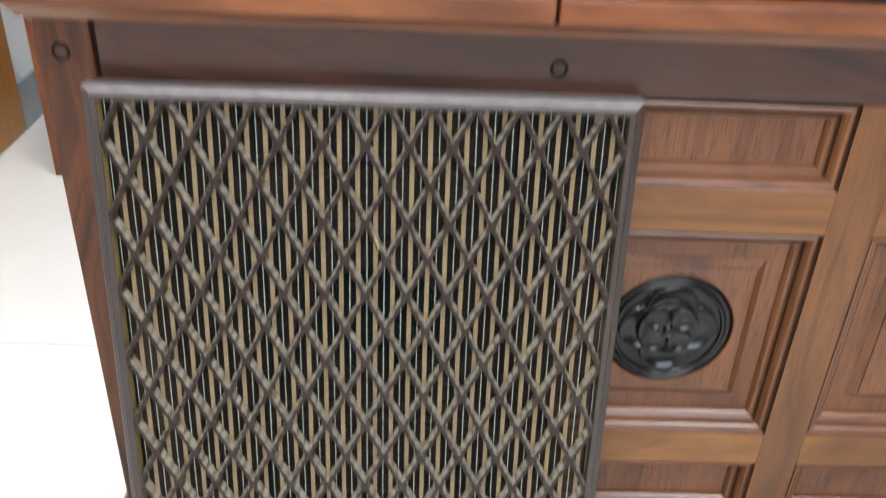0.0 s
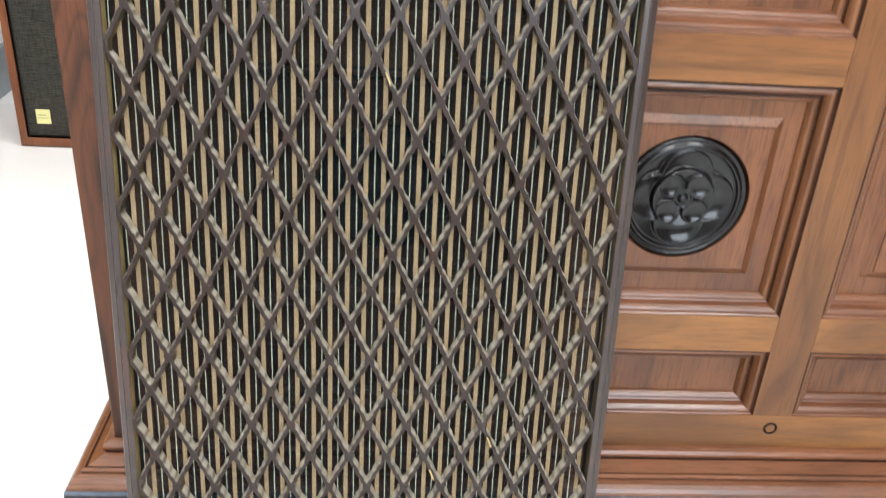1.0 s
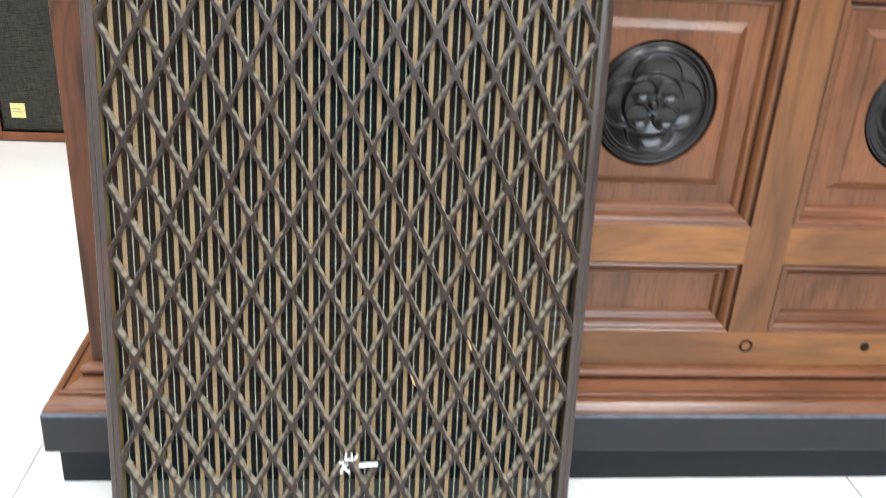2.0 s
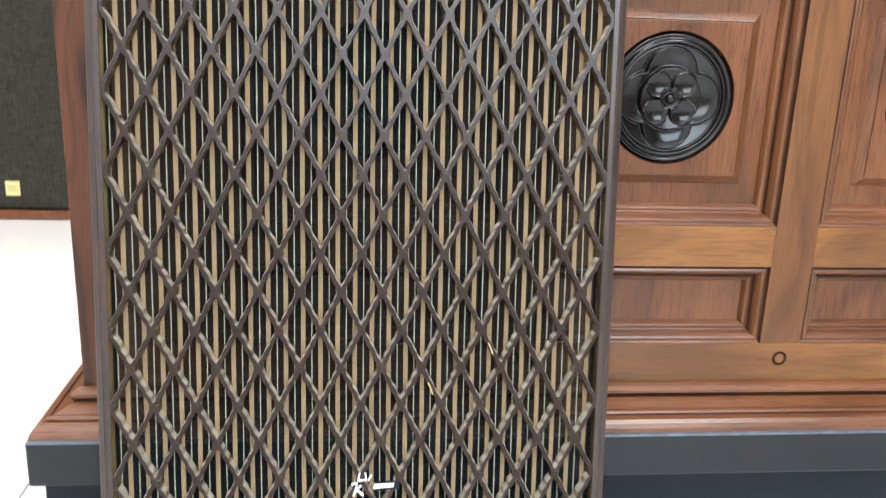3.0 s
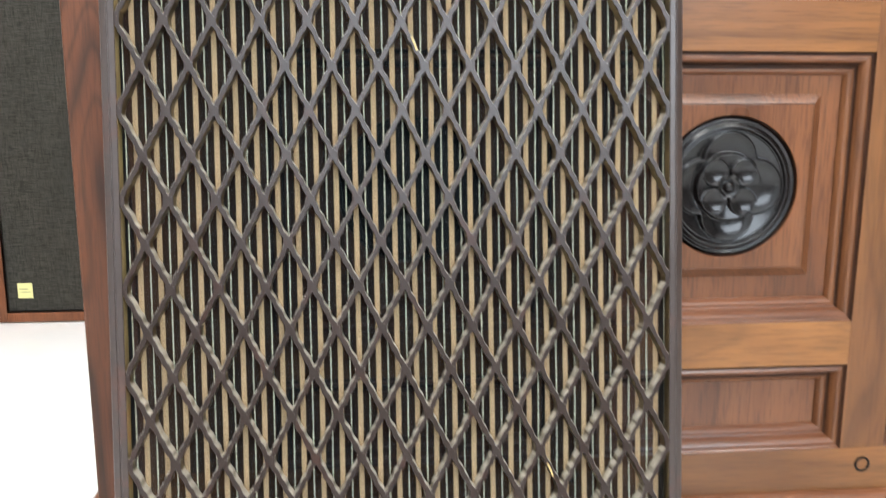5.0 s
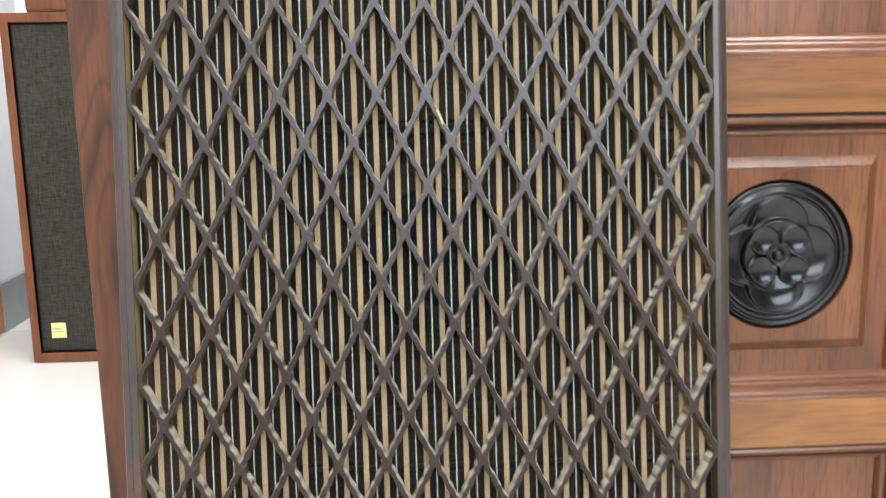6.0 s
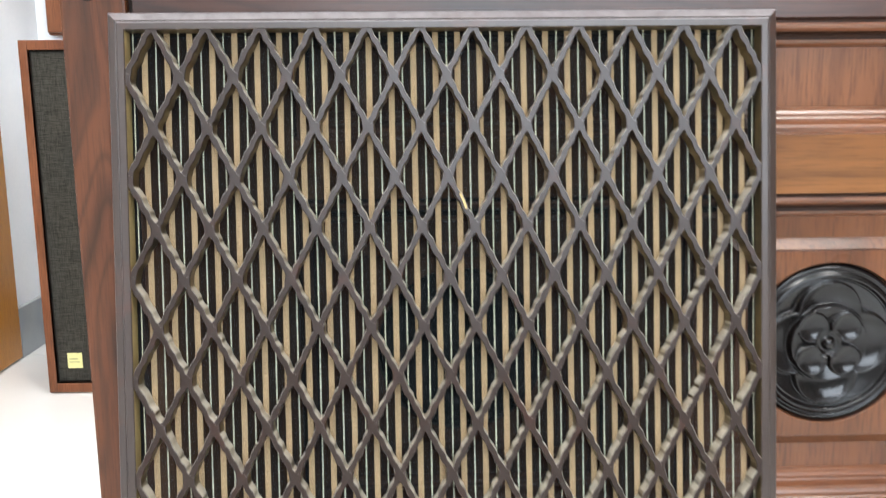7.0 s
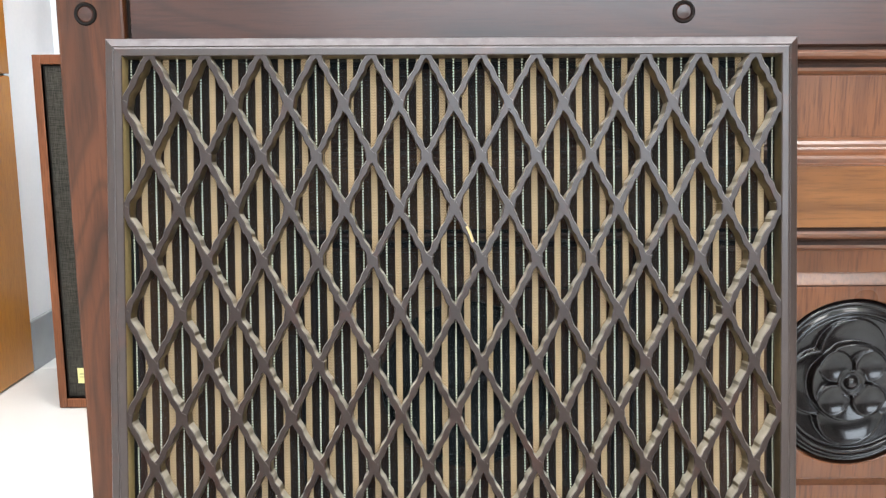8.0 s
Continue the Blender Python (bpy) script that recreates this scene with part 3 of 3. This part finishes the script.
part("cornice", wrap_moulding(((0.0005, 0.6550), (0.0025, 0.6565), (0.0060, 0.6575), (0.0075, 0.6605), (0.0110, 0.6655), (0.0170, 0.6690), (0.0200, 0.6708))), WOOD_MOULD, cabinet)
part("lid", box(CX0 - 0.033, 0.0772, -0.030, CDEPTH, 0.671, 0.689, 0.0025), WOOD_LID, cabinet)
part("lid", box(0.0792, CX1 + 0.033, -0.030, CDEPTH, 0.671, 0.689, 0.0025), WOOD_LID, cabinet)

# ---- things on the cabinet ----
sleeve = thing("record_sleeve", "tan card record sleeve lying on the wooden console", "record sleeve", pose(0.045, -0.012, 0.6522))
part("sleeve", box(0, 0.157, 0, 0.157, 0.0065, 0.0105, 0.0008), CARD_TAN, sleeve)
# black block put in for the dark shadow line beneath the sleeve
part("underlay", box(0.002, 0.156, 0.002, 0.156, 0, 0.0063, 0.0008), BLACK, sleeve, "black block for the shadow gap under the sleeve")
sleeve = thing("record_sleeve", "white card record sleeve lying on the wooden console", "record sleeve", pose(0.208, -0.012, 0.6522))
part("sleeve", box(0, 0.31, 0, 0.31, 0.0065, 0.0105, 0.0008), CARD_WHITE, sleeve)
# same added black block for the shadow line
part("underlay", box(0.002, 0.308, 0.002, 0.308, 0, 0.0063, 0.0008), BLACK, sleeve, "black block for the shadow gap under the sleeve")

# ---- loudspeaker grille leaning on the cabinet ----
LEAN, YAW, GW, THICK = radians(8.04), radians(0.48), 0.3919, 0.0222
GL = (0.5800 - THICK * math.sin(LEAN)) / math.cos(LEAN)
TOP_LEFT = Vector((-0.2431, -0.0235, 0.5800))
DOWN = Vector((0, -math.sin(LEAN), -math.cos(LEAN)))
grille = thing("loudspeaker_grille", "brown lattice loudspeaker grille with striped cloth, leaning on the console", "speaker grille",
               Matrix.Translation(TOP_LEFT + DOWN * GL) @ Matrix.Rotation(YAW, 4, "Z") @ Matrix.Rotation(-LEAN, 4, "X"))
RIM = 0.0104
FRAME_PROFILE = ((0.0006, THICK), (0, THICK - 0.0008), (0, 0.0040), (0.0006, 0.0031), (0.0048, 0.0008), (0.0054, 0.0011), (0.0058, 0.0002), (0.0066, 0.0),
                 (RIM - 0.0005, 0.0), (RIM, 0.0006), (RIM, 0.0108))


def frame_side(k):
    """One mitred side of the frame: 0 bottom, 1 right, 2 top, 3 left."""
    bm = bmesh.new()
    rows = []
    for d, y in FRAME_PROFILE:
        corners = ((d, y, d), (GW - d, y, d), (GW - d, y, GL - d), (d, y, GL - d))
        rows.append([bm.verts.new(corners[k]), bm.verts.new(corners[(k + 1) % 4])])
    faces = [bm.faces.new((a[0], a[1], b[1], b[0])) for a, b in zip(rows, rows[1:])]
    faces[-1].material_index = 1
    bmesh.ops.recalc_face_normals(bm, faces=bm.faces)
    return bm


for k in range(4):
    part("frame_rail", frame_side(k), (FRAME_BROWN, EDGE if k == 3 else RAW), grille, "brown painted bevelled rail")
PU, PV, U0, V0 = 0.03102, 0.05885, 0.0098, 0.0081


def lattice_bar(i0, j0, sign, n, shift):
    """A bar from crossing (i0, j0) through n half steps; scalloped edges, chunky at the crossings."""
    du, dv = sign * PU / 2, PV / 2
    step = math.hypot(du, dv)
    tx, tz = du / step, -dv / step
    nx, nz = -tz, tx
    u, w = U0 + i0 * PU / 2, GL - (V0 + j0 * PV / 2)
    total, count = n * step, max(3, int(n * 18))
    left, right = [], []
    for q in range(-1, count + 2):
        s = min(max(q / count, -0.003 / total), 1 + 0.003 / total) * total
        near = abs((s / step + 0.5) % 1.0 - 0.5) * step
        for side, edge in ((1, left), (-1, right)):
            wave = 0.5 - 0.5 * math.cos(2 * math.pi * (s + (0.0022 if side > 0 else 0.005)) / 0.0094 + 2.4 * noise.noise((s * 60, u * 40 + shift * 9e4, side * 3.0)))
            half = 0.00145 + 0.0007 * wave + 0.0019 * max(0.0, 1 - near / 0.005) ** 1.5 + 0.0003 * noise.noise((u * 90 + s * 260, w * 70 + side * 9, shift * 999))
            edge.append((u + tx * s + side * nx * half, w + tz * s + side * nz * half))
    bm = bmesh.new()
    lo = 0.0006 + shift
    # rounded shoulders: (share of the width, depth)
    section = ((0.0, 0.0106), (0.0, lo + 0.0007), (0.03, lo + 0.0003), (0.07, lo + 0.0001), (0.12, lo), (0.88, lo), (0.93, lo + 0.0001), (0.97, lo + 0.0003), (1.0, lo + 0.0007), (1.0, 0.0106))
    rows = []
    for (lx, lz), (rx, rz) in zip(left, right):
        rows.append([bm.verts.new((lx + (rx - lx) * f, y, lz + (rz - lz) * f)) for f, y in section])
    for a, b in zip(rows, rows[1:]):
        for c in range(9):
            f = bm.faces.new((a[c], a[c + 1], b[c + 1], b[c]))
            f.material_index = 1 if c in (0, 8) else 0
            f.smooth = 0 < c < 8
    bmesh.ops.recalc_face_normals(bm, faces=bm.faces)
    return bm


JMAX = (GL - 2 * V0) / (PV / 2)
for start in range(-23 - int(JMAX), 24):
    if start % 2 == 0:
        continue
    # i - j = start, running down to the right
    i0, j0 = max(0, start), max(0, -start)
    n = min(24 - i0, JMAX - j0)
    if n > 0.3:
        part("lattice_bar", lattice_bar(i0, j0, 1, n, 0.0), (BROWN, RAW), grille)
for start in range(1, 24 + int(JMAX) + 1, 2):
    # i + j = start, running down to the left
    i0 = min(24, start)
    j0 = start - i0
    n = min(i0, JMAX - j0)
    if n > 0.3:
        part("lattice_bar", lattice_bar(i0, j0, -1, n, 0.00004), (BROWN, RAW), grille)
_bm = bmesh.new()
_nx, _nz = 24, 36
_g = [[_bm.verts.new((0.005 + (GW - 0.01) * i / _nx, 0.0110 + 0.0004 * noise.noise((i * 0.5, k * 0.4, 3.0)), 0.005 + (GL - 0.01) * k / _nz)) for i in range(_nx + 1)] for k in range(_nz + 1)]
for k in range(_nz):
    for i in range(_nx):
        _bm.faces.new((_g[k][i], _g[k][i + 1], _g[k + 1][i + 1], _g[k + 1][i]))
part("grille_cloth", _bm, CLOTH, grille, "black cloth with cream stripes and dotted threads", smooth=True)
_back = ((0.002, 0.0118), (RIM, 0.0118), (RIM, THICK - 0.0005), (0.002, THICK - 0.0005), (0.002, 0.0118))
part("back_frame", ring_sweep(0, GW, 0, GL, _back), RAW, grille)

# emblem: a brush-stroke mark and a slanted word bar, as plain shapes
badge = part("badge", prism([(0.2072, GL - 0.5118), (0.2265, GL - 0.5108), (0.2265, GL - 0.5178), (0.2067, GL - 0.5188)], -0.0006, 0.0004), BLACK, grille, "small black badge plate with white emblem")


def stroke(pts, wide):
    bm = bmesh.new()
    rows = []
    for q, (x, z) in enumerate(pts):
        a, b = pts[max(0, q - 1)], pts[min(len(pts) - 1, q + 1)]
        d = math.hypot(b[0] - a[0], b[1] - a[1])
        nx, nz = -(b[1] - a[1]) / d * wide / 2, (b[0] - a[0]) / d * wide / 2
        rows.append([bm.verts.new(p) for p in ((x + nx, 0.0002, z + nz), (x + nx, -0.0016, z + nz), (x - nx, -0.0016, z - nz), (x - nx, 0.0002, z - nz))])
    for a, b in zip(rows, rows[1:]):
        for c in range(4):
            bm.faces.new((a[c], a[(c + 1) % 4], b[(c + 1) % 4], b[c]))
    bm.faces.new(rows[0]), bm.faces.new(rows[-1][::-1])
    bmesh.ops.recalc_face_normals(bm, faces=bm.faces)
    return bm


BX, BZ = 0.1894, GL - 0.5225
for pts, wide in (([(0.0, 0.0095), (0.004, 0.0105), (0.0035, 0.006), (0.0015, 0.0)], 0.0016), ([(0.0042, 0.0055), (0.0075, 0.0085)], 0.0014), ([(0.004, 0.005), (0.009, 0.0005)], 0.0018),
                  ([(0.005, 0.0125), (0.0062, 0.0185)], 0.0014), ([(0.005, 0.0125), (0.0115, 0.0128), (0.0105, 0.0185)], 0.0014), ([(0.0128, 0.0125), (0.0155, 0.017)], 0.0012)):
    part("emblem_stroke", stroke([(BX + x, BZ + z) for x, z in pts], wide), METAL, badge, "white emblem stroke")
part("word_bar", prism([(0.2060, GL - 0.5169), (0.2068, GL - 0.5131), (0.2227, GL - 0.5125), (0.2219, GL - 0.5157)], -0.0014, 0.0), METAL, badge, "white slanted word bar")
for u, v in ((0.2047, 0.1118), (0.2959, 0.4057), (0.2497, 0.4374)):
    part("chip", stroke([(u - 0.002, GL - v + 0.005), (u, GL - v + 0.0008), (u + 0.0016, GL - v - 0.004)], 0.0013), CHIPPED, grille, "bare wood where the paint has chipped", pose(0, 0.0014, 0))

# ---- small loudspeaker against the wall ----
SX0, SX1, SY0, SY1, SH = -0.7465, -0.42, 0.99, 1.25, 0.629
speaker = thing("loudspeaker", "walnut loudspeaker with dark woven grille cloth on the floor", "loudspeaker", pose(SX0, SY0, 0))
SW, SD = SX1 - SX0, SY1 - SY0
part("side_panel", box(0, 0.0145, 0, SD, 0.002, SH, 0.0012), WALNUT, speaker)
part("side_panel", box(SW - 0.0145, SW, 0, SD, 0.002, SH, 0.0012), WALNUT, speaker)
part("top_panel", box(0.0145, SW - 0.0145, 0, SD, SH - 0.0165, SH, 0.0012), WALNUT, speaker)
part("bottom_panel", box(0.0145, SW - 0.0145, 0, SD, 0.002, 0.0195, 0.0012), WALNUT, speaker)
part("inner_edge", ring_sweep(0.0145, SW - 0.0145, 0.0195, SH - 0.0165, ((0, 0.001), (0, 0.009), (0.003, 0.009))), GROOVE, speaker)
part("grille_cloth", box(0.017, SW - 0.017, 0.008, 0.02, 0.022, SH - 0.019, 0.001), DARK_CLOTH, speaker, "dark grey woven grille cloth")
part("back_panel", box(0.0145, SW - 0.0145, SD - 0.015, SD - 0.003, 0.0195, SH - 0.0165), BLACK, speaker)
part("rubber_foot", box(0.02, SW - 0.02, 0.02, SD - 0.02, 0, 0.0019), BLACK, speaker)
label = part("sticker", box(0.0345, 0.061, 0.0068, 0.0078, 0.0460, 0.0745, 0.0), STICKER, speaker, "square yellow paper label with faint writing")
part("text_bar", box(0.038, 0.0535, 0.0064, 0.0067, 0.0625, 0.0643), INK, label)
part("text_bar", box(0.038, 0.057, 0.0064, 0.0067, 0.057, 0.0583), INK, label)

# ---- wooden wall box behind the loudspeaker ----
shelf = thing("wall_cabinet", "small reddish-brown wooden box hung on the white wall", "wall cabinet", pose(-0.861, Y1, 0.665))
part("body", box(0, 0.28, -0.05, 0, 0, 0.4, 0.003), WALNUT, shelf)
part("door", box(0.004, 0.276, -0.066, -0.0505, 0.004, 0.396, 0.003), WALNUT, shelf)

# ---- floor tiles ----
TILE_SIZE, JOINT = 0.8, 0.0022
for i in range(-1, 5):
    for k in range(-4, 3):
        x0, y0 = -0.3455 + TILE_SIZE * i, 0.44 + TILE_SIZE * (k - 1)
        xa, xb, ya, yb = max(x0 + JOINT / 2, X0), min(x0 + TILE_SIZE - JOINT / 2, X1), max(y0 + JOINT / 2, Y0), min(y0 + TILE_SIZE - JOINT / 2, Y1)
        if xb - xa < 0.01 or yb - ya < 0.01:
            continue
        part("tile", box(xa, xb, ya, yb, -0.012, 0.0), TILE, floor)
